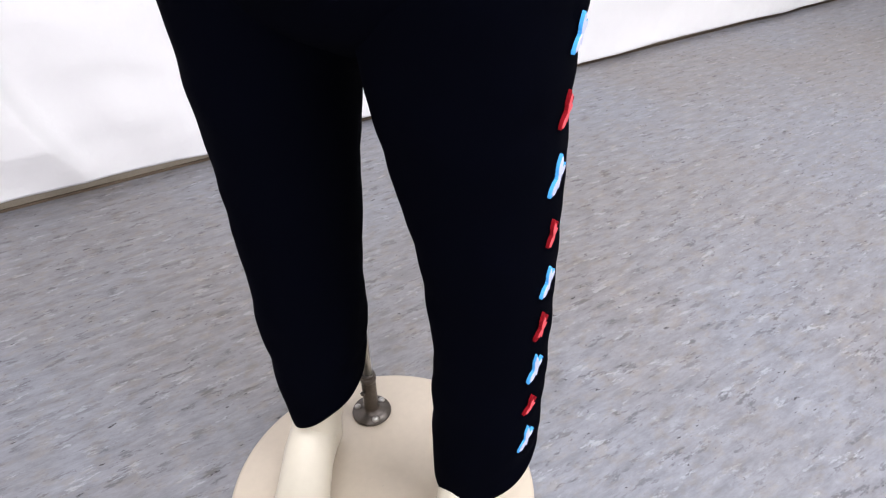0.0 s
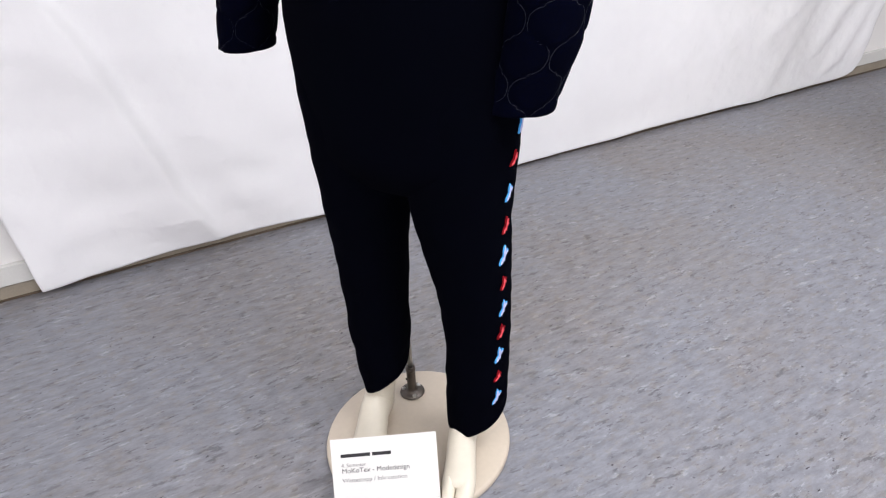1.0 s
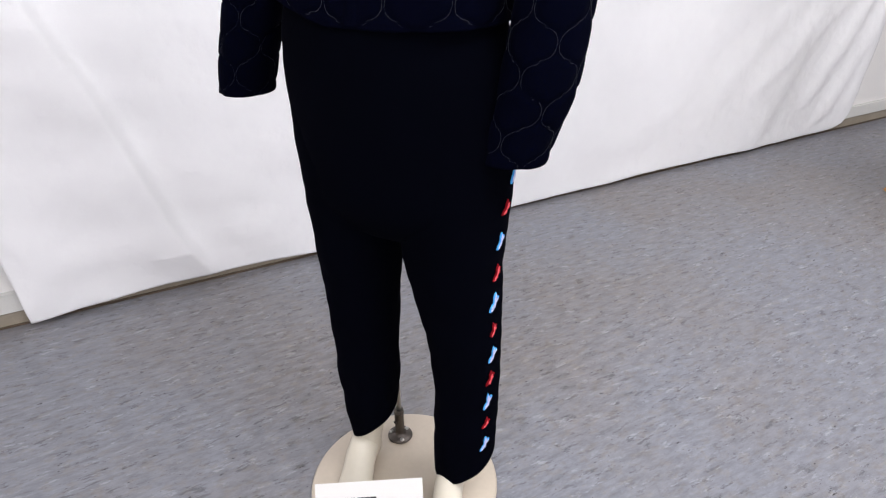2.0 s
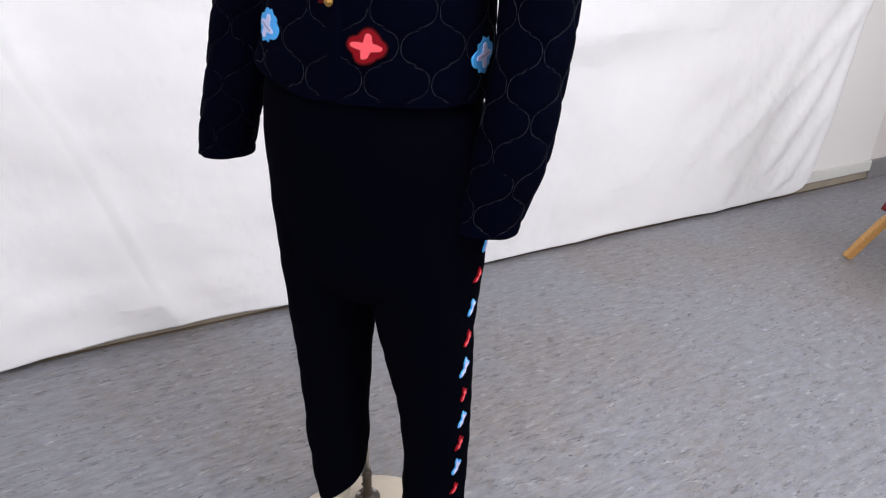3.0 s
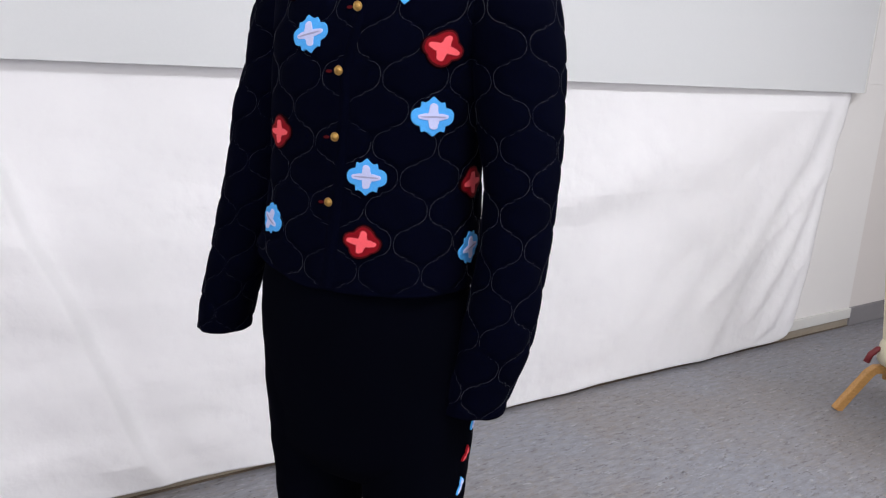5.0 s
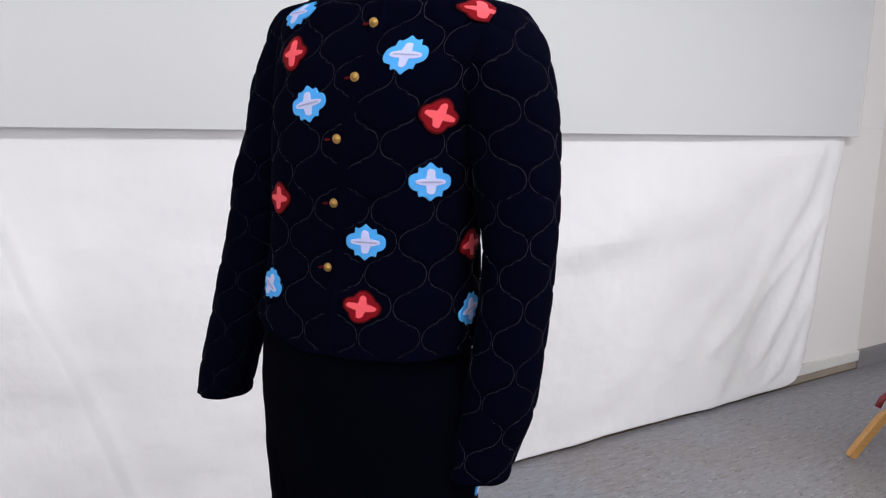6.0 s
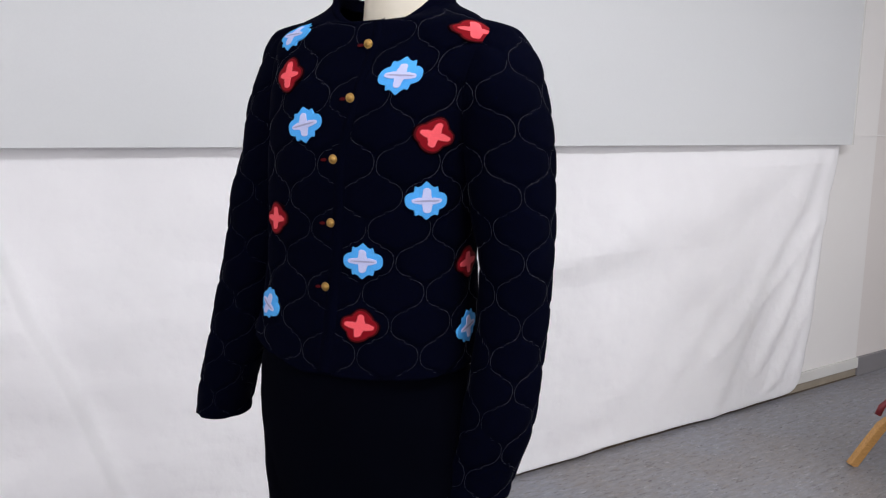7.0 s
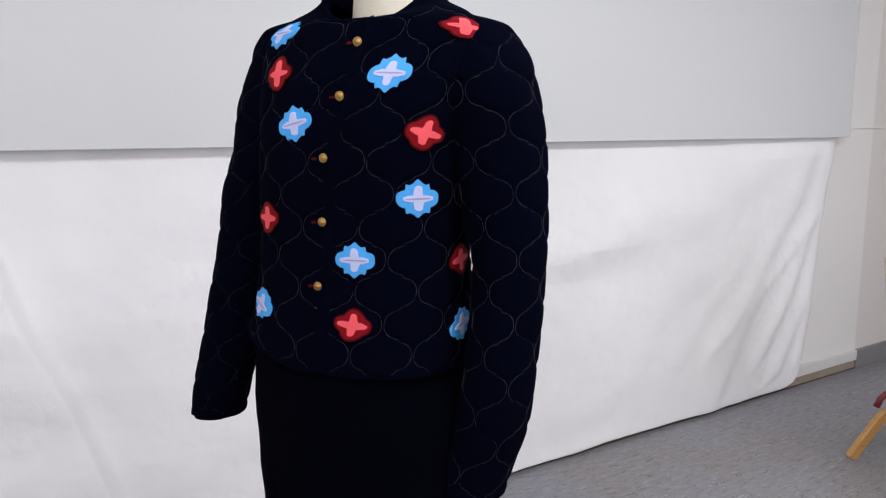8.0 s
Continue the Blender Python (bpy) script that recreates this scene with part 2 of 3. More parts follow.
LEG_L = [(0.090, 0.1532, -0.0621, 0.0578, 0.0630), (0.14, 0.1526, -0.0599, 0.058, 0.064), (0.188, 0.1523, -0.0561, 0.0588, 0.0649), (0.282, 0.1512, -0.0501, 0.0595, 0.0646), (0.376, 0.1446, -0.0425, 0.0635, 0.0695),
         (0.47, 0.1321, -0.0371, 0.074, 0.0787), (0.545, 0.122, -0.0331, 0.0831, 0.0888), (0.66, 0.114, -0.026, 0.096, 0.103), (0.80, 0.108, -0.018, 0.100, 0.106)]
HIPS = [(0.572, 0.026, -0.032, 0.125, 0.020), (0.60, 0.030, -0.029, 0.168, 0.070), (0.64, 0.028, -0.027, 0.182, 0.106), (0.72, 0.025, -0.021, 0.190, 0.124), (0.80, 0.018, -0.017, 0.192, 0.130), (0.874, 0.015, -0.013, 0.193, 0.132), (0.93, 0.008, -0.008, 0.184, 0.130), (0.99, 0.010, -0.004, 0.172, 0.118)]


def skin(keys, theta, z, out=0.0, power=1.0, boxy=0.0):
    """Points on a lofted form, in the figure's axes: theta from the front towards its left."""
    r = flow(keys, z)
    s, c = np.sin(theta), np.cos(theta)
    power = power - boxy * np.clip((np.asarray(z, float) - 1.36) / 0.06, 0, 1) * np.clip((1.50 - np.asarray(z, float)) / 0.03, 0, 1)
    s, c = np.sign(s) * np.abs(s) ** power, np.sign(c) * np.abs(c) ** power
    return np.stack([r[:, 0] + (r[:, 2] + out) * s, r[:, 1] - (r[:, 3] + out) * c, np.asarray(z, float) + 0 * s], 1)


def neckline(p, theta):
    """The jacket's top edge dips in front."""
    t = np.clip((p[:, 2] - 1.44) / 0.077, 0, 1)
    p = p.copy()
    p[:, 2] -= 0.064 * t * t * np.clip(np.cos(theta - 0.12), 0, 1) ** 1.4
    return p


def torso(theta, z, out=0.0):
    """The jacket's body; its hem rises from the front edge towards the right hip."""
    p = neckline(skin(TORSO, theta, z, out, 0.80, 0.04), theta)
    rise = np.clip((-np.asarray(theta, float) - radians(6)) / radians(50), 0, 1) * np.clip((np.asarray(theta, float) + radians(170)) / radians(60), 0, 1)
    p[:, 2] += 0.042 * rise * np.clip(1 - (np.asarray(z, float) - 0.945) / 0.11, 0, 1) ** 2
    return p


# ogee quilting: mirrored wavy lines, a pair of them every TILE metres, the flowers in the cells' middles
TILE, RISE, ROW = 0.094, 0.0935, 1.119


def ogee(z, k):
    ph = ((z - ROW) / RISE + 0.25) % 1.0
    d = np.minimum(ph % 0.5, 0.5 - ph % 0.5)
    w = np.where(ph < 0.5, 1, -1) * np.interp(d, (0, 0.030, 0.037, 0.050, 0.075, 0.11, 0.15, 0.20, 0.25), (0, 0.05, 0.30, 0.46, 0.64, 0.80, 0.91, 0.98, 1))
    return (k - 1.5) * TILE / 2 + (-1) ** (k % 2) * TILE * 0.232 * w


# lengths round the torso, ring by ring, from the column of cells beside the buttons
RING_Z = np.linspace(0.945, 1.517, 48)
RING_T = np.radians(np.linspace(-150, 150, 601))
RING_S = []
for zz in RING_Z:
    p = torso(RING_T, np.full(601, zz))
    run = np.concatenate([[0.0], np.cumsum(np.linalg.norm(np.diff(p, axis=0), axis=1))])
    RING_S.append(run - np.interp(radians(12.6), RING_T, run) - 0.115 * max(zz - ROW, 0))


def ring(z):
    """The row of lengths for one height."""
    f = (min(max(z, RING_Z[0]), RING_Z[-1]) - RING_Z[0]) / (RING_Z[1] - RING_Z[0])
    i = min(int(f), len(RING_Z) - 2)
    return RING_S[i] * (1 - (f - i)) + RING_S[i + 1] * (f - i)


def puff(s, z, reach=0.5):
    """Quilted relief, 0 on the stitching and 1 between."""
    near = np.full(s.shape, 9.0)
    for k in range(int(-reach / TILE * 2) - 1, int(reach / TILE * 2) + 2):
        near = np.minimum(near, np.abs(s - ogee(z, k)))
    return 1 - np.exp(-((near / 0.010) ** 2))


# ---- the room ----
def slab(name, lo, hi, mat, label, category):
    return solid(name, box(bmesh.new(), lo, hi), mat, label, category, "structure")


slab("floor", (-3.7, -3.7, -0.1), (5.3, 1.1, 0.0), FLOOR, "grey marbled linoleum floor with dark and pale flecks", "floor")
slab("wall_north", (-3.7, 0.95, 0.046), (3.345, 1.1, 2.8), WALL, "off-white painted wall behind the hung sheet", "wall")
slab("wall_north_end", (3.345, 0.953, 0.0), (5.3, 1.1, 2.8), WALL_DARKER, "off-white painted wall end beside the panel", "wall")
slab("wall_south", (-3.7, -3.85, 0), (5.3, -3.7, 2.8), WALL, "plain off-white wall", "wall")
slab("wall_west", (-3.85, -3.7, 0), (-3.7, 1.1, 2.8), WALL, "plain off-white wall", "wall")
slab("wall_east", (5.3, -3.7, 0), (5.45, 1.1, 2.8), WALL, "plain off-white wall", "wall")
slab("ceiling", (-3.85, -3.85, 2.8), (5.45, 1.1, 2.9), CEIL, "plain white ceiling", "ceiling")
solid("trim", box(bmesh.new(), (-3.7, 0.934, 0.050), (3.345, 0.9495, 0.108), 0.003), TRIM, "off-white painted trim strip along the wall foot", "trim", "structure")
solid("baseboard", box(bmesh.new(), (-3.7, 0.944, 0.0), (3.344, 1.09, 0.0455), 0.001), PLINTH, "tan-brown plinth under the trim", "baseboard", "structure")
solid("baseboard_end", box(bmesh.new(), (3.346, 0.936, 0.0), (5.3, 0.9525, 0.108), 0.003), SKIRT, "dark grey skirting board", "baseboard", "structure")
solid("trim_seal", box(bmesh.new(), (-3.7, 0.9385, 0.0), (3.344, 0.9436, 0.0065), 0.001), SEAL, "dark brown seal where plinth meets floor", "trim", "structure")
solid("trim_shelf", box(bmesh.new(), (-3.7, 0.931, 0.1081), (-0.2, 0.9495, 0.114), 0.002), TRIM, "off-white ledge on the trim strip", "trim", "structure")

solid("trim_line", box(bmesh.new(), (3.10, 0.9455, 1.3310), (5.3, 0.9530, 1.3365), 0.001), WALL, "thin painted joint line across the wall end", "trim", "structure")

panel = thing("wall_panel", (0.9, 0.915, 1.27), "large smooth white panel mounted high on the wall", "panel")
part("board", box(bmesh.new(), (-2.2, 0.884, 1.285), (3.008, 0.9255, 2.62), 0.002), PANEL, panel, smooth=False)
part("edge_strip", box(bmesh.new(), (3.0085, 0.8825, 1.285), (3.021, 0.927, 2.62), 0.002), TRIM, panel, "pale edge strip", smooth=False)


def hanging_sheet():
    """A wide white sheet that hangs from behind the panel's lower edge to just over the floor."""
    nx, nz = 600, 210
    u, v = np.meshgrid(np.linspace(0, 1, nx), np.linspace(0, 1, nz))
    left = -0.86 + 0.08 * v**1.4
    right = np.interp(v, (0, 0.2, 0.45, 0.7, 0.88, 0.96, 1), (2.975, 2.905, 2.88, 2.84, 2.815, 2.80, 2.755))
    x = left + (right - left) * u
    bottom = 0.016 + 0.019 * np.exp(-((x + 0.32) / 0.36) ** 2) + 0.003 * np.clip((x - 1.0) / 0.6, 0, 1) + 0.0012 * np.sin(x * 5.0) + 0.0008 * np.sin(x * 13 + 1) + 0.022 * np.clip((u - 0.965) / 0.035, 0, 1) ** 2
    z = 1.30 + (bottom - 1.30) * v
    y = 0.926 - 0.004 * v + 0 * x

    def crease(line, near, far, depth, fade=0.12):
        """A fold along (x, z) points from top to bottom: near and far, its widths on either side."""
        q = np.array(line[::-1])
        mid = np.interp(z, q[:, 1], q[:, 0])
        lean = (q[-1, 0] - q[0, 0]) / (q[-1, 1] - q[0, 1])
        off = (x - mid) / math.hypot(1, lean)
        ends = np.clip(np.minimum(z - q[0, 1], q[-1, 1] - z) / fade + 0.35, 0, 1)
        far = far * 1.5
        depth, near, far = (depth * 1.1, near * 1.1, far * 1.3) if q[-1, 0] > 1.5 else (depth, near, far)
        return 0.78 * depth * ends * np.where(off < 0, np.exp(-((off / near) ** 2)), np.exp(-((off / far) ** 2)))

    for f in ((((-0.62, 1.10), (-0.55, 0.83), (-0.49, 0.69), (-0.415, 0.44), (-0.35, 0.21), (-0.28, 0.06)), 0.14, 0.017, 0.052),
              (((-0.42, 1.05), (-0.36, 0.80), (-0.29, 0.55), (-0.19, 0.25), (-0.10, 0.06)), 0.07, 0.07, 0.018),
              (((-0.78, 0.34), (-0.72, 0.18), (-0.78, 0.03)), 0.04, 0.05, 0.012, 0.08), (((-0.44, 0.24), (-0.56, 0.17), (-0.72, 0.12)), 0.05, 0.04, 0.004, 0.06),
              (((2.60, 1.27), (2.44, 1.22), (1.82, 0.97), (1.23, 0.78)), 0.16, 0.08, 0.027), (((2.80, 1.28), (2.75, 1.20), (2.66, 0.98), (2.40, 0.61), (2.12, 0.30)), 0.07, 0.028, 0.016),
              (((2.90, 1.28), (2.87, 1.16), (2.81, 0.85), (2.63, 0.49), (2.44, 0.16)), 0.05, 0.024, 0.017), (((2.84, 0.92), (2.64, 0.71), (2.35, 0.46), (2.14, 0.04)), 0.06, 0.022, 0.013),
              (((2.80, 0.55), (2.69, 0.28), (2.60, 0.11), (2.50, 0.05)), 0.05, 0.022, 0.014), (((2.62, 1.1), (2.20, 0.66), (1.80, 0.25), (1.66, 0.04)), 0.09, 0.04, 0.009),
              (((2.20, 0.95), (1.90, 0.62), (1.45, 0.16)), 0.10, 0.05, 0.007), (((2.93, 1.2), (2.86, 0.8), (2.80, 0.4), (2.76, 0.1)), 0.03, 0.02, 0.010)):
        y = y - crease(*f)
    k = 3
    soft = np.array([[noise.fractal(Vector((a * 2.6, 0.0, b * 3.1)), 0.9, 2.1, 5) for a, b in zip(ra, rb)] for ra, rb in zip(x[::k, ::k], z[::k, ::k])])
    soft = np.stack([np.interp(np.arange(nx), np.arange(0, nx, k), r) for r in soft])
    soft = np.stack([np.interp(np.arange(nz), np.arange(0, nz, k), c) for c in soft.T], 1)
    y = y - 0.011 * soft * np.clip(v * 4, 0, 1)
    y = y - 0.016 * np.exp(-((x + 0.80) / 0.14) ** 2) * np.clip((v - 0.6) / 0.4, 0, 1) ** 1.6
    fine = np.array([[noise.noise(Vector((a * 7.0 + b * 3, 3.0, b * 8.0))) + 0.5 * abs(noise.noise(Vector((a * 13.0 - b * 6, 9.0, b * 12.0)))) for a, b in zip(ra, rb)] for ra, rb in zip(x[::k, ::k], z[::k, ::k])])
    fine = np.stack([np.interp(np.arange(nx), np.arange(0, nx, k), r) for r in fine])
    fine = np.stack([np.interp(np.arange(nz), np.arange(0, nz, k), c) for c in fine.T], 1)
    y = y - 0.0032 * fine * np.clip(v * 4, 0, 1) * np.clip(1.25 - x * 0.3, 0.35, 1.25)
    y = np.minimum(y, 0.9275)
    bm = grid(np.stack([x, y, z], 2).tolist())
    ob = solid("hanging_sheet", bm, SHEET, "long creased white fabric sheet hung under the wall panel", "sheet", smooth=True)
    thick = ob.modifiers.new("thickness", "SOLIDIFY")
    thick.thickness, thick.offset = 0.0015, 0.0
    return ob


hanging_sheet()


# ---- mannequin and its stand ----
def ring_loft(rows, sides=24, bm=None):
    """Horizontal rings (x, y, z, half width, half depth) joined into a closed form, in the figure's axes."""
    pts = [[placed((x + a * math.sin(t), y - b * math.cos(t), z)) for t in [2 * math.pi * k / sides for k in range(sides)]] for x, y, z, a, b in rows]
    bm = grid(pts, True, bm)
    return bm


def foot(bm, x, y, turn, slim, long=1.0, z0=0.0205):
    """A foot with a split big toe, heel raised a little; toes towards -y before the turn."""
    m = Matrix.Translation((x, y, 0)) @ Matrix.Rotation(radians(turn), 4, "Z")

    def lobe(rows, sides=20):
        pts = []
        for d, cx, cz, a, b in rows:
            ring = []
            for t in [2 * math.pi * k / sides for k in range(sides)]:
                zz = cz + b * math.cos(t)
                ring.append(BODY @ (m @ Vector(((cx + a * math.sin(t)) * slim, -d * (long if d > 0 else 1), max(zz, z0)))))
            pts.append(ring)
        g = grid(pts, True, bm)
        bm.verts.ensure_lookup_table()
        n = len(bm.verts)
        bm.faces.new([bm.verts[i] for i in range(n - sides, n)])
        return g

    # distance ahead of the ankle, sideways, height, half width, half height
    lobe([(-0.055, 0, 0.052, 0.010, 0.012), (-0.05, 0, 0.05, 0.022, 0.026), (-0.03, 0, 0.058, 0.029, 0.036), (0.0, 0, 0.075, 0.032, 0.05), (0.03, 0.0, 0.072, 0.033, 0.042), (0.06, 0.001, 0.054, 0.035, 0.034), (0.09, 0.002, 0.040, 0.038, 0.024),
          (0.115, 0.002, 0.033, 0.038, 0.017), (0.124, 0.002, 0.031, 0.037, 0.014)])
    lobe([(0.105, -0.0185, 0.034, 0.0150, 0.018), (0.13, -0.0180, 0.031, 0.0142, 0.014), (0.15, -0.0175, 0.0295, 0.0132, 0.011), (0.161, -0.0178, 0.028, 0.0115, 0.008), (0.166, -0.0180, 0.027, 0.005, 0.004)])
    lobe([(0.105, 0.018, 0.034, 0.021, 0.018), (0.13, 0.018, 0.030, 0.0205, 0.013), (0.143, 0.016, 0.029, 0.019, 0.010), (0.153, 0.013, 0.028, 0.014, 0.007), (0.158, 0.011, 0.027, 0.006, 0.004)])


bm = bmesh.new()
ring_loft([(0.085, 0.010, 1.38, 0.10, 0.07), (0.085, 0.008, 1.43, 0.075, 0.065), (0.086, 0.004, 1.462, 0.066, 0.06), (0.088, -0.001, 1.50, 0.060, 0.058), (0.089, -0.006, 1.56, 0.058, 0.058), (0.09, -0.008, 1.60, 0.060, 0.060), (0.09, -0.008, 1.603, 0.05, 0.05), (0.09, -0.008, 1.604, 0.002, 0.002)], 32, bm)
ring_loft([(0.142, -0.09, 0.062, 0.021, 0.029), (0.137, -0.088, 0.085, 0.021, 0.028), (0.129, -0.083, 0.12, 0.022, 0.030), (0.128, -0.074, 0.17, 0.024, 0.030), (0.128, -0.07, 0.20, 0.022, 0.026)], 24, bm)
ring_loft([(-0.066, -0.085, 0.062, 0.028, 0.032), (-0.064, -0.083, 0.085, 0.027, 0.032), (-0.060, -0.076, 0.12, 0.028, 0.033), (-0.056, -0.066, 0.17, 0.029, 0.032), (-0.056, -0.06, 0.22, 0.030, 0.030)], 24, bm)
ring_loft([(0.03, -0.02, 0.66, 0.10, 0.06), (0.012, -0.012, 0.86, 0.16, 0.10), (0.016, -0.004, 1.08, 0.13, 0.09), (0.038, -0.002, 1.28, 0.14, 0.10), (0.06, 0.006, 1.40, 0.13, 0.075), (0.08, 0.01, 1.44, 0.07, 0.05)], 32, bm)
ring_loft([(0.128, -0.07, 0.18, 0.024, 0.028), (0.14, -0.045, 0.36, 0.045, 0.05), (0.11, -0.03, 0.60, 0.065, 0.07), (0.09, -0.02, 0.72, 0.07, 0.07)], 24, bm)
ring_loft([(-0.060, -0.06, 0.18, 0.024, 0.028), (-0.065, -0.045, 0.36, 0.045, 0.05), (-0.065, -0.03, 0.60, 0.06, 0.065), (-0.05, -0.02, 0.72, 0.07, 0.07)], 24, bm)
foot(bm, 0.137, -0.098, 17, 0.86, 0.84)
foot(bm, -0.066, -0.092, 14, 0.94, 0.90)
solid("mannequin", bm, SKIN, "headless cream-lacquered shop mannequin, feet and neck bare", "mannequin", smooth=True, at=(0.028, -0.028, 0.02))

DISC = Vector((-0.036, -0.107, 0))
stand = thing("mannequin_stand", (DISC.x, DISC.y, 0), "round cream base plate with a steel pole and flange", "stand")
N = 96
prof = [(0.0, 0.0), (0.189, 0.0), (0.193, 0.002), (0.195, 0.006), (0.195, 0.014), (0.193, 0.018), (0.189, 0.020), (0.0, 0.0201)]
part("base_plate", grid([[(DISC.x + max(r, 0.0005) * math.cos(2 * math.pi * k / N), DISC.y + max(r, 0.0005) * math.sin(2 * math.pi * k / N), z) for k in range(N)] for r, z in prof], True), BASE, stand)
POLE = Vector((0.004, 0.011, 0))


def turned(rows, n, c):
    """A form turned round an upright axis at c: (radius, height) rows."""
    return grid([[(c.x + max(r, 0.0004) * math.cos(2 * math.pi * k / n), c.y + max(r, 0.0004) * math.sin(2 * math.pi * k / n), z) for k in range(n)] for r, z in rows], True)


part("flange", turned([(0.0, 0.0205), (0.0270, 0.0205), (0.0280, 0.022), (0.0270, 0.0245), (0.017, 0.027), (0.0118, 0.030), (0.0105, 0.034), (0.0102, 0.050), (0.0102, 0.098), (0.0096, 0.1005), (0.0066, 0.1007)], 32, POLE), STEEL, stand, "dull steel socket flange")
part("collar_ring", turned([(0.0102, 0.086), (0.0112, 0.087), (0.0112, 0.0945), (0.0102, 0.0955)], 24, POLE), STEEL, stand)
part("pole", tube([POLE + Vector((0, 0, z)) for z in (0.06, 0.40, 0.72)], 0.0066, sides=20), BRIGHT, stand, "thin grey steel pole")
for a in (20, 140, 260):
    c = POLE + Vector((0.0205 * math.cos(radians(a)), 0.0205 * math.sin(radians(a)), 0))
    part("screw", turned([(0.0048, 0.0235), (0.0048, 0.0275), (0.0032, 0.0294), (0.0, 0.0299)], 12, c), BRIGHT, stand, "bright screw head")
part("set_screw", tube([POLE + Vector((-0.0100, -0.004, 0.070)), POLE + Vector((-0.0142, -0.0055, 0.070))], 0.003, sides=8), STEEL, stand)


# ---- trousers ----
def hem_lift(th, dz, tilt, high):
    """The hem rises towards the outer back."""
    return tilt * (0.5 + 0.5 * np.cos(th - radians(high))) ** 0.68 * np.clip(1 - dz / 0.20, 0, 1) ** 2


def cloth_tube(keys, sides, rows, bm, wrinkle=0.003, hem=True, seed=0.0, tilt=0.0, high=140):
    z = np.linspace(keys[0][0], keys[-1][0], rows)
    th = np.linspace(0, 2 * math.pi, sides, endpoint=False)
    pts = []
    for zz in z:
        p = skin(keys, th, np.full(sides, zz), 0.0, 0.95)
        w = np.array([noise.noise(Vector((math.sin(t) * 1.3 + seed, math.cos(t) * 1.3, zz * 14))) + 0.6 * noise.noise(Vector((math.sin(t) * 2.2, seed, zz * 34))) for t in th])
        p[:, 0] += np.sin(th) * w * wrinkle
        p[:, 1] -= np.cos(th) * w * wrinkle
        p[:, 2] += hem_lift(th, zz - z[0], tilt, high)
        pts.append([placed(q) for q in p])
    if hem:
        inner = []
        for zz, sc in ((z[0] + 0.001, 0.002), (z[0] + 0.03, 0.004)):
            q = skin(keys, th, np.full(sides, z[0]), -sc, 0.95)
            q[:, 2] += zz - z[0] + hem_lift(th, 0.0, tilt, high)
            inner.append([placed(v) for v in q])
        pts = inner[::-1] + pts
    return grid(pts, True, bm)


trousers = thing("trousers", (0.03, -0.06, 0.07), "straight black wool trousers with a stripe of small flower inlays", "trousers")
bm = bmesh.new()
cloth_tube(LEG_R, 64, 90, bm, 0.0035, seed=3.0, tilt=0.074, high=142)
cloth_tube(LEG_L, 64, 90, bm, 0.0035, seed=7.0, tilt=0.066, high=150)
cloth_tube(HIPS, 80, 50, bm, 0.002, hem=False, seed=11.0)
part("trouser_body", bm, VELVET, trousers)


# quarter outlines of the inlays, from the right tip round to the top
STAR = [(1.0, 0.0), (0.98, 0.19), (0.89, 0.35), (0.72, 0.45), (0.58, 0.48), (0.56, 0.62), (0.53, 0.80), (0.36, 0.74), (0.20, 0.84), (0.0, 1.04)]
CROSS = [(1.0, 0.0), (0.96, 0.13), (0.70, 0.20), (0.32, 0.25), (0.27, 0.52), (0.24, 0.84), (0.12, 0.95), (0.0, 0.97)]
SOFT = [(1.0, 0.0), (0.97, 0.20), (0.82, 0.38), (0.62, 0.50), (0.52, 0.68), (0.36, 0.86), (0.18, 0.97), (0.0, 1.0)]
BAR = [(1.0, 0.0), (0.95, 0.5), (0.5, 0.9), (0.0, 1.0)]
OUTLINE = {k: (np.array([math.atan2(b, a) for a, b in q]), np.array([math.hypot(a, b) for a, b in q])) for k, q in (("quatrefoil", STAR), ("cross", CROSS), ("bar", BAR), ("soft", SOFT))}
# a folded flower seen on the side seam: two lobes joined at a slant
WING = [(15, 0.16), (32, 0.66), (44, 0.72), (58, 0.36), (72, 0.58), (84, 0.98), (96, 0.62), (115, 0.20), (160, 0.10), (205, 0.16), (222, 0.55), (236, 0.95), (248, 0.80), (256, 0.42), (270, 0.58), (280, 0.30), (310, 0.12)]


def petal(phi, kind):
    """Outline radius of a four-lobed inlay: scalloped star or blunt cross."""
    if kind == "wing":
        return float(np.interp(phi % (2 * math.pi), [radians(q[0]) for q in WING], [q[1] for q in WING], period=2 * math.pi))
    a = abs((phi + math.pi / 2) % math.pi - math.pi / 2)
    return float(np.interp(a, *OUTLINE[kind]))


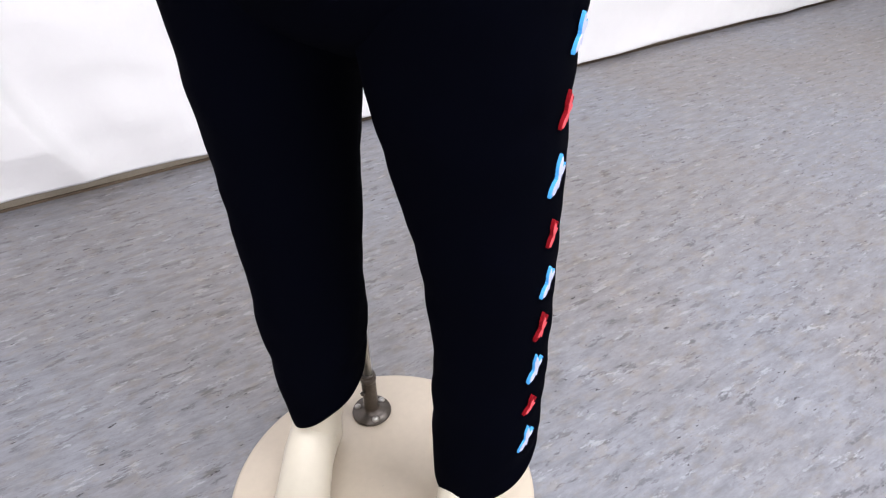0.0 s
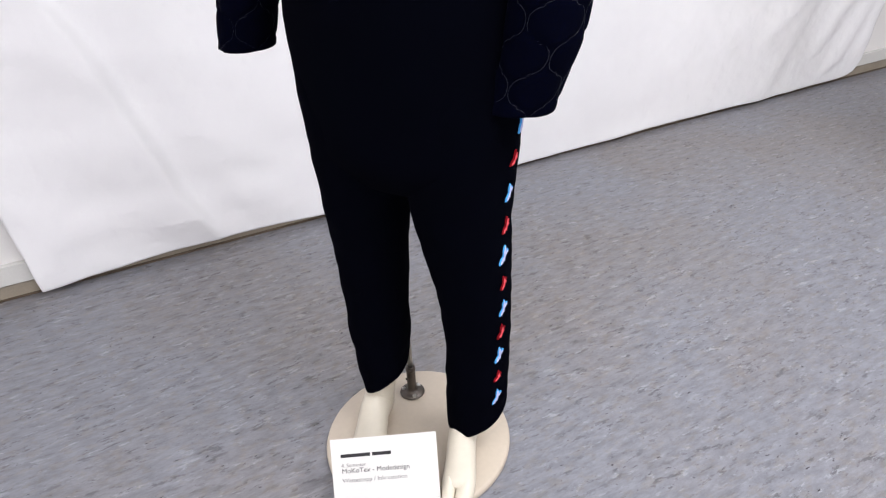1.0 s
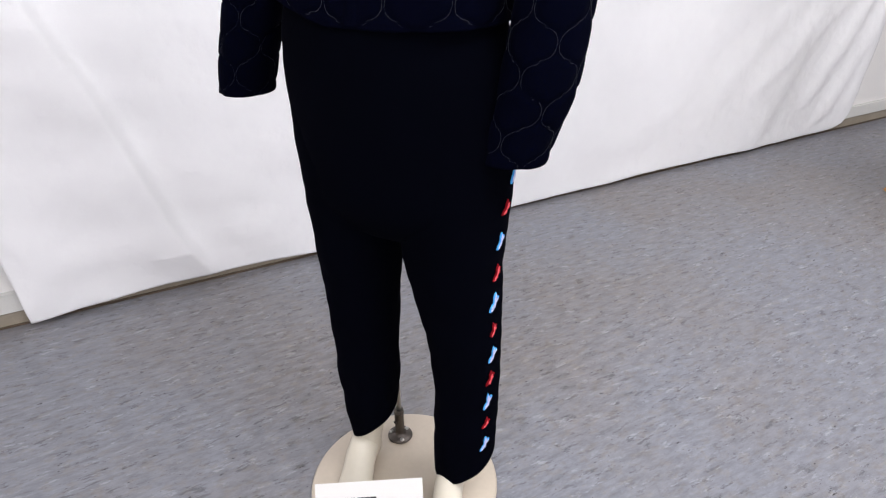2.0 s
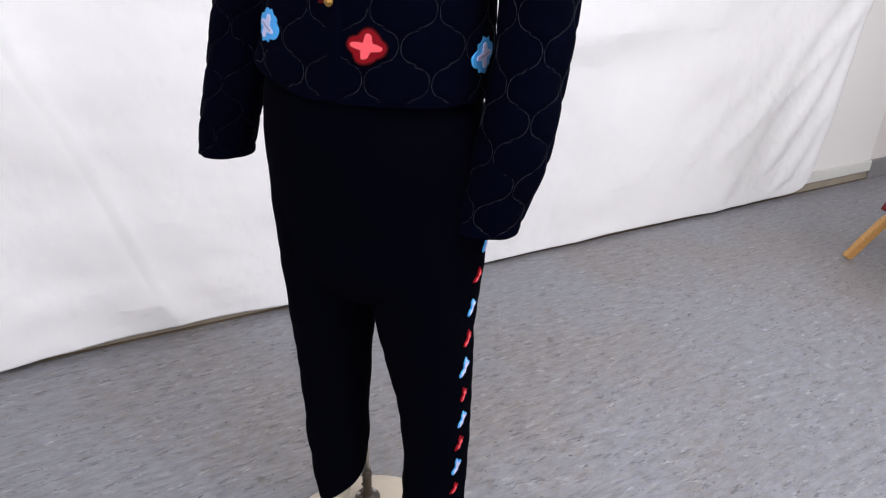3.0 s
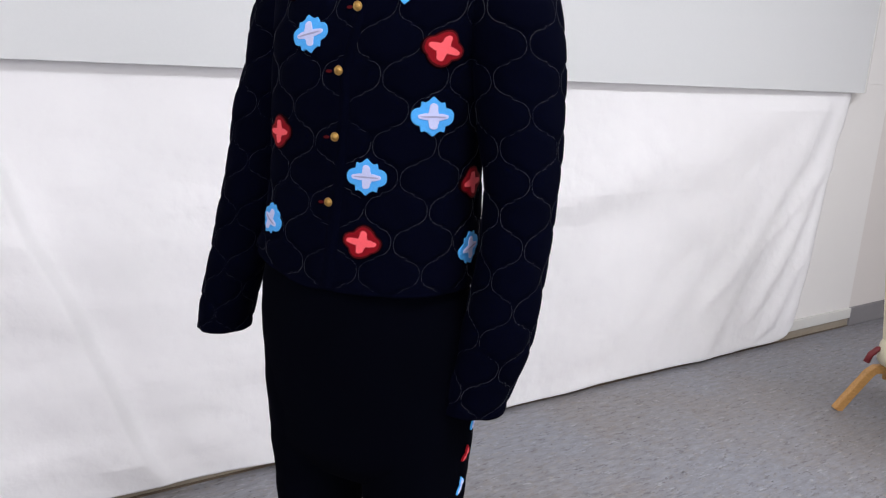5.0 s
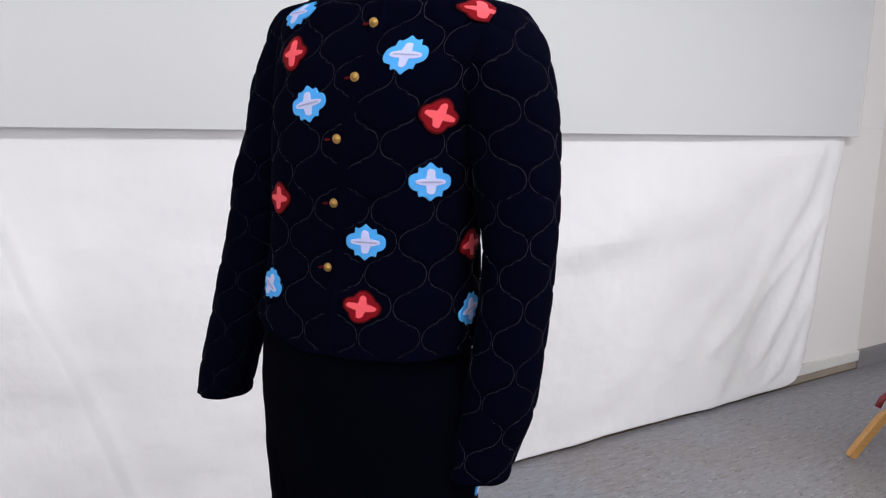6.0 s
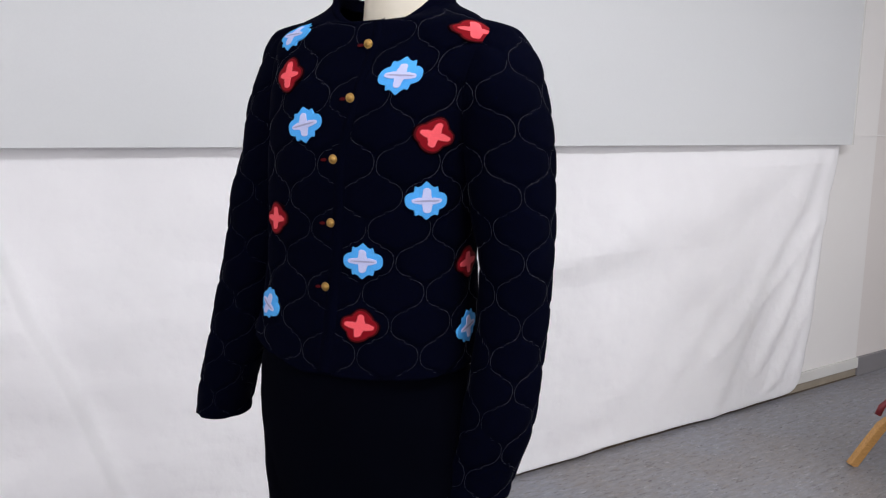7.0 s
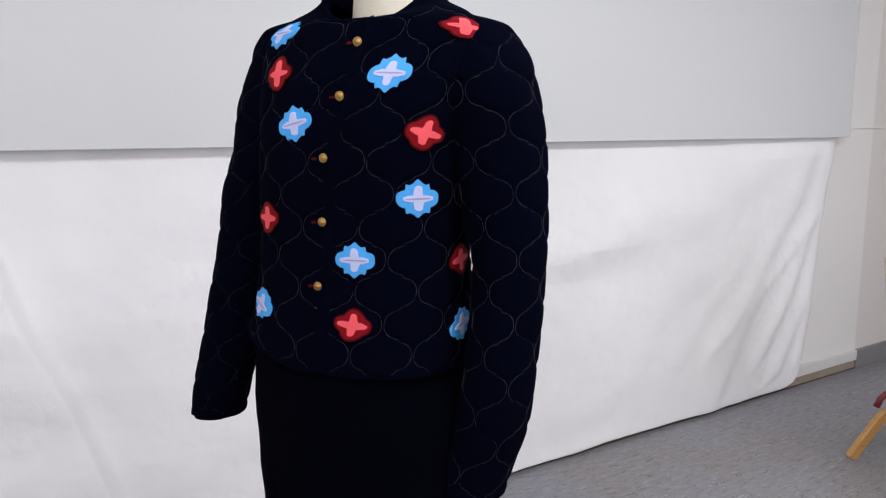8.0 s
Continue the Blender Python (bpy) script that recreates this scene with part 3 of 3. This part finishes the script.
def inlay(surface, th0, z0, w, h, kind, lift, spin=0.0, shrink=1.0, wobble=0.0):
    """A thin raised patch laid on a surface(theta, z, out)."""
    n, rings = 120, (0.0, 0.35, 0.7, 0.95, 0.985, 1.0)
    turn = np.radians(np.linspace(-150, 150, 601))
    run = surface(turn, np.full(601, z0), 0.0)
    arc = np.concatenate([[0.0], np.cumsum(np.linalg.norm(np.diff(run, axis=0), axis=1))])
    here = float(np.interp(th0, turn, arc))
    pts = []
    for ri, r in enumerate(rings):
        th, zz = [], []
        for k in range(n):
            phi = 2 * math.pi * k / n
            rad = petal(phi, kind) * shrink * r
            rad *= 1 + wobble * (math.sin(2 * phi + th0 * 40 + z0 * 90) + 0.6 * math.sin(5 * phi + th0 * 23))
            dx, dz = rad * w * math.cos(phi), rad * h * math.sin(phi)
            dx, dz = dx * math.cos(spin) - dz * math.sin(spin), dx * math.sin(spin) + dz * math.cos(spin)
            th.append(float(np.interp(here + dx, arc, turn)))
            zz.append(z0 + dz)
        p = surface(np.array(th), np.array(zz), lift if ri < 5 else lift * 0.3 - 0.0005)
        pts.append([placed(q) for q in p])
    return grid(pts, True)


def leg_side(theta, z, out):
    """The outer of leg and hip, round the leg's own axis."""
    leg, hip = skin(LEG_L, theta, z, out, 0.95), skin(HIPS, theta, z, out, 0.95)
    return np.where(((leg[:, 0] < hip[:, 0]) & (np.asarray(z, float) > 0.60))[:, None], hip, leg)


STRIPE = [(97, 0.776), (92.3, 0.721), (83.9, 0.669), (82.2, 0.610), (80.6, 0.552), (77.1, 0.496), (76.1, 0.442), (74.9, 0.390), (69.8, 0.342), (65.0, 0.294), (62.4, 0.246), (61.7, 0.197)]
for i, (deg, z) in enumerate(STRIPE):
    blue, side = i % 2 == 1, radians(deg)
    spin, size = 0.10 * math.sin(i * 2.3), 1 + 0.12 * math.sin(i * 1.7)
    if blue:
        f = part("flower_inlay", inlay(leg_side, side, z, 0.0215 * size, 0.0172 * size, "wing", 0.0034, spin, wobble=0.05), BLUE, trousers, "sky blue cloth inlay")
        part("flower_centre", inlay(leg_side, side, z, 0.0170 * size, 0.0150 * size, "wing", 0.0042, spin, wobble=0.08), PALE, f, "pale lilac cross")
    else:
        f = part("flower_inlay", inlay(leg_side, side, z, 0.0185 * size, 0.0145 * size, "wing", 0.0034, spin, wobble=0.05), RED, trousers, "crimson cloth inlay")
        part("flower_centre", inlay(leg_side, side, z - 0.002, 0.0115 * size, 0.0105 * size, "wing", 0.0042, spin - 0.15, wobble=0.22), ROSE, f, "coral cross")

# ---- jacket ----
jacket = thing("jacket", (0.04, -0.04, 0.945), "navy quilted jacket with ogee stitching, flower inlays and brass buttons", "jacket")
sides, rows = 300, 190
th = np.linspace(-math.pi, math.pi, sides, endpoint=False)
zs = np.linspace(TORSO[0][0], TORSO[-1][0], rows)
pts = []
for zz in zs:
    z = np.full(sides, zz)
    p = torso(th, z, 0.0032 * puff(np.interp(th, RING_T, ring(zz)), z) * min(1, (TORSO[-1][0] - zz) / 0.02))
    pts.append([placed(q) for q in p])
inner = [[placed(q) for q in torso(th, np.full(sides, TORSO[0][0] + 0.02), -0.006) - np.array([0, 0, 0.0])], [placed(q) for q in torso(th, np.full(sides, TORSO[0][0]), -0.003)]]
top = [[placed(q) for q in torso(th, np.full(sides, TORSO[-1][0]), -0.004)], [placed(q) for q in torso(th, np.full(sides, TORSO[-1][0] - 0.03), -0.006)]]
part("body", grid(inner + pts + top, True), QUILT, jacket)


def collar():
    """A narrow stand collar along the neck edge, open at the front, one end lapping over."""
    th = np.radians(np.linspace(8, 352, 120))
    rows = []
    for up, out in ((-0.020, 0.0030), (-0.006, 0.0042), (0.003, 0.0030), (0.006, -0.002), (0.003, -0.006), (-0.016, -0.007)):
        p = torso(th, np.full(120, TORSO[-1][0]), out)
        p[:, 2] += up * np.clip(np.minimum(th - th[0], th[-1] - th) * 4 + 0.35, 0, 1)
        rows.append([placed(q) for q in p])
    return part("collar", grid(rows), QUILT, jacket, "narrow navy stand collar")


collar()


def sleeve(keys, name, seed):
    n, m = 110, 190
    th = np.linspace(-math.pi, math.pi, n, endpoint=False)
    zs = keys[0][0] + (keys[-1][0] - keys[0][0]) * np.linspace(0, 1, m) ** 0.98
    pts = [[placed(q) for q in skin(keys, th, np.full(n, keys[0][0]), -0.004) + np.array([0, 0, 0.03])], [placed(q) for q in skin(keys, th, np.full(n, keys[0][0]), -0.003)]]
    for zz in zs:
        z = np.full(n, zz)
        out = 0.003 * puff(th * 0.06 + seed, z, 0.35)
        out = out + 0.0025 * np.array([noise.noise(Vector((math.sin(t) + seed * 9, math.cos(t), zz * 12))) for t in th])
        pts.append([placed(q) for q in skin(keys, th, z, out * min(1, (keys[-1][0] - zz) / 0.03))])
    return part(name, grid(pts, True), QUILT, jacket)


sleeve(SLEEVE_L, "sleeve", 0.013)
sleeve(SLEEVE_R, "sleeve", 0.031)


def thread_line(surface, th, z, bm, r):
    """A fine raised thread along theta, z on a surface."""
    p = surface(th, z, 0.0011)
    tube([placed(q) for q in p], r, bm, 4, False)


def stitches(surface, turn_of, seed, k_range, z_lo, z_hi, th_lo, th_hi, name, r=0.00013):
    """Wavy stitched lines on a surface; turn_of(s, z) gives the angle at a length s round it."""
    bm = bmesh.new()
    for k in k_range:
        z = np.arange(z_lo, z_hi, 0.0011)
        th = np.array([turn_of(q, h) for q, h in zip(ogee(z, k), z)])
        keep = (th > th_lo) & (th < th_hi)
        run = []
        for i in range(len(z)):
            gap = noise.noise(Vector((k * 3.7 + seed * 50, z[i] * 21, 0.3))) > 0.6
            if keep[i] and not gap:
                run.append(i)
            if (not keep[i] or gap or i == len(z) - 1) and run:
                if len(run) > 3:
                    thread_line(surface, th[run], z[run], bm, r)
                run = []
    return part(name, bm, THREAD, jacket, "fine beige thread")


stitches(torso, lambda q, h: float(np.interp(q, ring(h), RING_T)), 0.0, range(-5, 9), 0.952, 1.49, radians(-100), radians(125), "body_stitching")
stitches(lambda t, z, o: skin(SLEEVE_L, t, z, o), lambda q, h: (q - 0.013) / 0.06, 0.013, range(-4, 8), 0.755, 1.44, radians(-80), radians(170), "sleeve_stitching")
stitches(lambda t, z, o: skin(SLEEVE_R, t, z, o), lambda q, h: (q - 0.031) / 0.06, 0.031, range(-4, 8), 0.802, 1.44, radians(-120), radians(120), "sleeve_stitching", 0.00008)

# flower inlays: angle in degrees, height, tilt, colour
FLOWERS = [(-35.0, 1.455, -0.05, "blue"), (-28.3, 1.390, 0.05, "red"), (-12.7, 1.315, 0.22, "blue"), (23.5, 1.380, 0.03, "blue"), (62.5, 1.443, -0.05, "red"), (49.6, 1.298, -0.22, "red"), (47.2, 1.207, 0.02, "blue"),
           (12.6, 1.119, 0.0, "blue"), (85.0, 1.111, 0.12, "red"), (13.2, 1.024, -0.16, "red"), (86.0, 1.010, 0.22, "blue"), (-38.2, 1.036, -0.35, "blue"), (-34.0, 1.175, 0.0, "red")]
BUTTONS = [(4.7, 1.427), (4.0, 1.351), (0.4, 1.266), (0.0, 1.174), (-0.9, 1.078)]
for deg, z, spin, hue in FLOWERS:
    at, w, h = radians(deg), *((0.0305, 0.0262) if z < 1.42 else (0.0300, 0.0250) if deg < 0 else (0.0400, 0.0170))
    turn = spin + 0.08 * math.sin(deg)
    if hue == "blue":
        f = part("flower_inlay", inlay(torso, at, z, w, h, "quatrefoil", 0.0042, spin, wobble=0.02), BLUE, jacket, "sky blue cloth inlay")
        part("flower_centre", inlay(torso, at, z, w * 0.72, h * 0.70, "cross", 0.0053, turn, wobble=0.07), PALE, f, "pale lilac cross")
        part("flower_seam", inlay(torso, at, z, w * 0.58, h * 0.05, "bar", 0.0058, turn, wobble=0.1), SEAM, f, "grey-lilac seam line")
    else:
        f = part("flower_inlay", inlay(torso, at, z, w * 1.03, h * 1.05, "soft", 0.0042, spin, wobble=0.03), WINE, jacket, "dark crimson cloth inlay")
        part("flower_edge", inlay(torso, at, z, w * 0.97, h * 0.99, "soft", 0.0045, spin, wobble=0.04), DEEP, f, "deep crimson edge")
        part("flower_border", inlay(torso, at, z, w * 0.87, h * 0.89, "soft", 0.0048, spin, wobble=0.05), RED, f, "crimson cloth border")
        part("flower_centre", inlay(torso, at, z, w * 0.72, h * 0.72, "cross", 0.0054, turn, wobble=0.10), ROSE, f, "coral cross")


def button(deg, z):
    """A domed brass button with a rim."""
    c, n = Vector(torso(np.array([radians(deg)]), np.array([z]), 0.003)[0]), Vector((math.sin(radians(deg)), -math.cos(radians(deg)), 0))
    turn = n.to_track_quat("Z", "Y").to_matrix().to_4x4()
    rows = []
    for r, h in ((0.0035, 0.0), (0.0062, 0.001), (0.0068, 0.002), (0.0065, 0.0032), (0.0057, 0.0036), (0.0052, 0.0030), (0.0045, 0.0048), (0.0022, 0.0060), (0.0002, 0.0063)):
        rows.append([BODY @ (Matrix.Translation(c) @ turn @ Vector((r * math.cos(2 * math.pi * k / 24), r * math.sin(2 * math.pi * k / 24), h + (0.0005 * math.cos(8 * math.pi * k / 12) if 0.002 < r < 0.006 else 0)))) for k in range(24)])
    part("button", grid(rows, True), BRASS, jacket, "domed brass button")
    part("buttonhole", inlay(torso, radians(deg - 2.7), z - 0.001, 0.0044, 0.0022, "bar", 0.0046), DEEP, jacket, "dark red stitched buttonhole")


for deg, z in BUTTONS:
    button(deg, z)

# front placket edge, from neck to hem
zz = np.linspace(0.95, 1.485, 120)
edge = np.interp(zz, [b[1] for b in BUTTONS[::-1]], [b[0] for b in BUTTONS[::-1]])
rows = []
for off, lift in ((-1.8, 0.0002), (-1.6, 0.0038), (1.6, 0.0040), (1.8, 0.0)):
    rows.append([placed(q) for q in torso(np.radians(edge + off * 1.0 + 2.0), zz, lift)])
part("placket", grid(rows), QUILT, jacket, "plain navy front facing")

# the overlapping front's pointed top corner, standing a little above the neck edge
turn = np.radians(np.linspace(-6, 12.5, 24))
rows = []
for out, share in ((0.0034, -0.4), (0.0046, 0.5), (0.0040, 1.0), (0.0016, 1.0), (0.0010, -0.4)):
    p = torso(turn, np.full(24, TORSO[-1][0]), out)
    p[:, 2] += share * np.linspace(0.004, 0.0125, 24)
    rows.append([placed(q) for q in p])
part("collar_corner", grid(rows), QUILT, jacket, "pointed navy corner of the overlapping front")

# ---- card on the base plate ----
card = thing("exhibit_card", (-0.155, -0.215, 0.02), "white folded exhibit card with printed lines, standing on the base", "card")
A, B = Vector((-0.2525, -0.1995, 0.0205)), Vector((-0.0655, -0.2765, 0.0205))
ux = (B - A).normalized()
tilt = Vector((0.0310, 0.0600, 0.1170))
back = Vector((-ux.y, ux.x, 0))
up = (tilt - ux * tilt.dot(ux)).normalized()
face = ux.cross(up).normalized()
W, H = (B - A).length, 0.133
bm = bmesh.new()


def leaf(bm, o, x, y, n, w, h, t=0.0006):
    pts = [o, o + x * w, o + x * w + y * h, o + y * h]
    vs = [bm.verts.new(p + n * s) for s in (0, -t) for p in pts]
    for q in ((0, 1, 2, 3), (7, 6, 5, 4), (0, 4, 5, 1), (1, 5, 6, 2), (2, 6, 7, 3), (3, 7, 4, 0)):
        bm.faces.new([vs[i] for i in q])


leaf(bm, A, ux, up, face, W, H)
part("front_leaf", bm, PAPER, card, smooth=False)
bm = bmesh.new()
top_l = A + up * H
foot_l = Vector((top_l.x, top_l.y, 0.0205)) + back * 0.028
leaf(bm, foot_l, ux, (top_l - foot_l).normalized(), -face, W, (top_l - foot_l).length - 0.001)
part("back_leaf", bm, PAPER, card, smooth=False)
PAGE = Matrix((( ux.x, up.x, face.x, A.x), (ux.y, up.y, face.y, A.y), (ux.z, up.z, face.z, A.z), (0, 0, 0, 1)))


def printed(name, text, x, y, size, mat):
    """Printed words, x and y from the card's lower left corner."""
    cu = bpy.data.curves.new(name, "FONT")
    cu.body, cu.size, cu.extrude = text, size, 0.00008
    tmp = bpy.data.objects.new(name, cu)
    scene.collection.objects.link(tmp)
    me = bpy.data.meshes.new_from_object(tmp.evaluated_get(bpy.context.evaluated_depsgraph_get()))
    bpy.data.objects.remove(tmp)
    bm = bmesh.new()
    bm.from_mesh(me)
    bmesh.ops.transform(bm, matrix=PAGE @ Matrix.Translation((x, y, 0.0003)), verts=bm.verts)
    return part(name, bm, mat, card, smooth=False)


def bar(name, x, y, w, h, mat):
    bm = bmesh.new()
    box(bm, (x, y, 0.0001), (x + w, y + h, 0.0004), 0, PAGE)
    return part(name, bm, mat, card, smooth=False)


bar("printed_bar", 0.018, 0.0965, 0.056, 0.0066, INK)
bar("printed_bar", 0.078, 0.0965, 0.036, 0.0066, INK)
printed("printed_line", "4. Semester", 0.018, 0.0780, 0.0098, INK_GREY)
printed("printed_line", "MoKoTex - Modedesign", 0.018, 0.0660, 0.0132, INK)
printed("printed_line", "Wattestepp / Inkrustation", 0.018, 0.0480, 0.0118, INK_GREY)

# ---- lounge chair beside the wall ----
chair = thing("lounge_chair", (2.55, 0.1, 0.0), "low wooden lounge chair with cream upholstery and splayed legs", "chair")
SEE = Vector((0.86, -0.5, 0)).normalized()
ACROSS = Vector((-SEE.y, SEE.x, 0))
FOOT = Vector((2.263, 0.349, 0.0))


def plank(path, width, depth, bm=None):
    """A rounded rectangular bar along points; width across the path in its own plane, depth sideways."""
    bm = bm or bmesh.new()
    rings = []
    path = [Vector(p) for p in path]
    for i, p in enumerate(path):
        d = (path[min(i + 1, len(path) - 1)] - path[max(i - 1, 0)]).normalized()
        s = ACROSS
        o = d.cross(s).normalized()
        ring = []
        for a, b in ((-1, -0.7), (-0.8, -1), (0.8, -1), (1, -0.7), (1, 0.7), (0.8, 1), (-0.8, 1), (-1, 0.7)):
            ring.append(bm.verts.new(p + o * a * width / 2 + s * b * depth / 2))
        rings.append(ring)
    for a, b in zip(rings, rings[1:]):
        for k in range(8):
            bm.faces.new((a[k], a[(k + 1) % 8], b[(k + 1) % 8], b[k]))
    bm.faces.new(rings[0][::-1])
    bm.faces.new(rings[-1])
    bmesh.ops.recalc_face_normals(bm, faces=bm.faces)
    return bm


for s in (0.0, -0.55):
    o = FOOT + ACROSS * s
    part("side_frame", plank([o, o + SEE * 0.055 + Vector((0, 0, 0.09)), o + SEE * 0.105 + Vector((0, 0, 0.168)), o + SEE * 0.125 + Vector((0, 0, 0.186)), o + SEE * 0.16 + Vector((0, 0, 0.188)), o + SEE * 0.35 + Vector((0, 0, 0.175)), o + SEE * 0.52 + Vector((0, 0, 0.165)),
                              o + SEE * 0.555 + Vector((0, 0, 0.15)), o + SEE * 0.64 + Vector((0, 0, 0.0))], 0.036, 0.03), WOOD, chair, "bent oiled wood runner", smooth=False)


def cushion(lo, hi, r, tilt, o):
    bm = bmesh.new()
    box(bm, lo, hi)
    es = list(bm.edges)
    bmesh.ops.bevel(bm, geom=es, offset=r, segments=5, affect="EDGES", profile=0.6)
    m = Matrix(((SEE.x, ACROSS.x, 0, o.x), (SEE.y, ACROSS.y, 0, o.y), (0, 0, 1, o.z), (0, 0, 0, 1))) @ Matrix.Rotation(radians(tilt), 4, "Y")
    bmesh.ops.transform(bm, matrix=m, verts=bm.verts)
    return bm


part("cross_rail", plank([FOOT + SEE * 0.16 + ACROSS * -0.01 + Vector((0, 0, 0.158)), FOOT + SEE * 0.52 + ACROSS * -0.01 + Vector((0, 0, 0.14))], 0.022, 0.02), WOOD, chair, "lower wooden rail", smooth=False)
part("seat", cushion((0.12, -0.58, 0.0), (0.68, 0.03, 0.13), 0.05, 4, FOOT + Vector((0, 0, 0.215))), CREAM, chair, "padded cream seat")
part("backrest", cushion((0.0, -0.58, 0.0), (0.12, 0.03, 0.62), 0.05, -8, FOOT + SEE * 0.145 + Vector((0, 0, 0.23))), CREAM, chair, "padded cream backrest")
g = FOOT + SEE * 0.085
part("lever", tube([g + Vector((0, 0, 0.215)), g + SEE * 0.012 + Vector((0, 0, 0.25)), g + SEE * 0.035 + Vector((0, 0, 0.272)), g + SEE * 0.08 + Vector((0, 0, 0.28))], 0.012, sides=10), CORD, chair, "dark red lever")
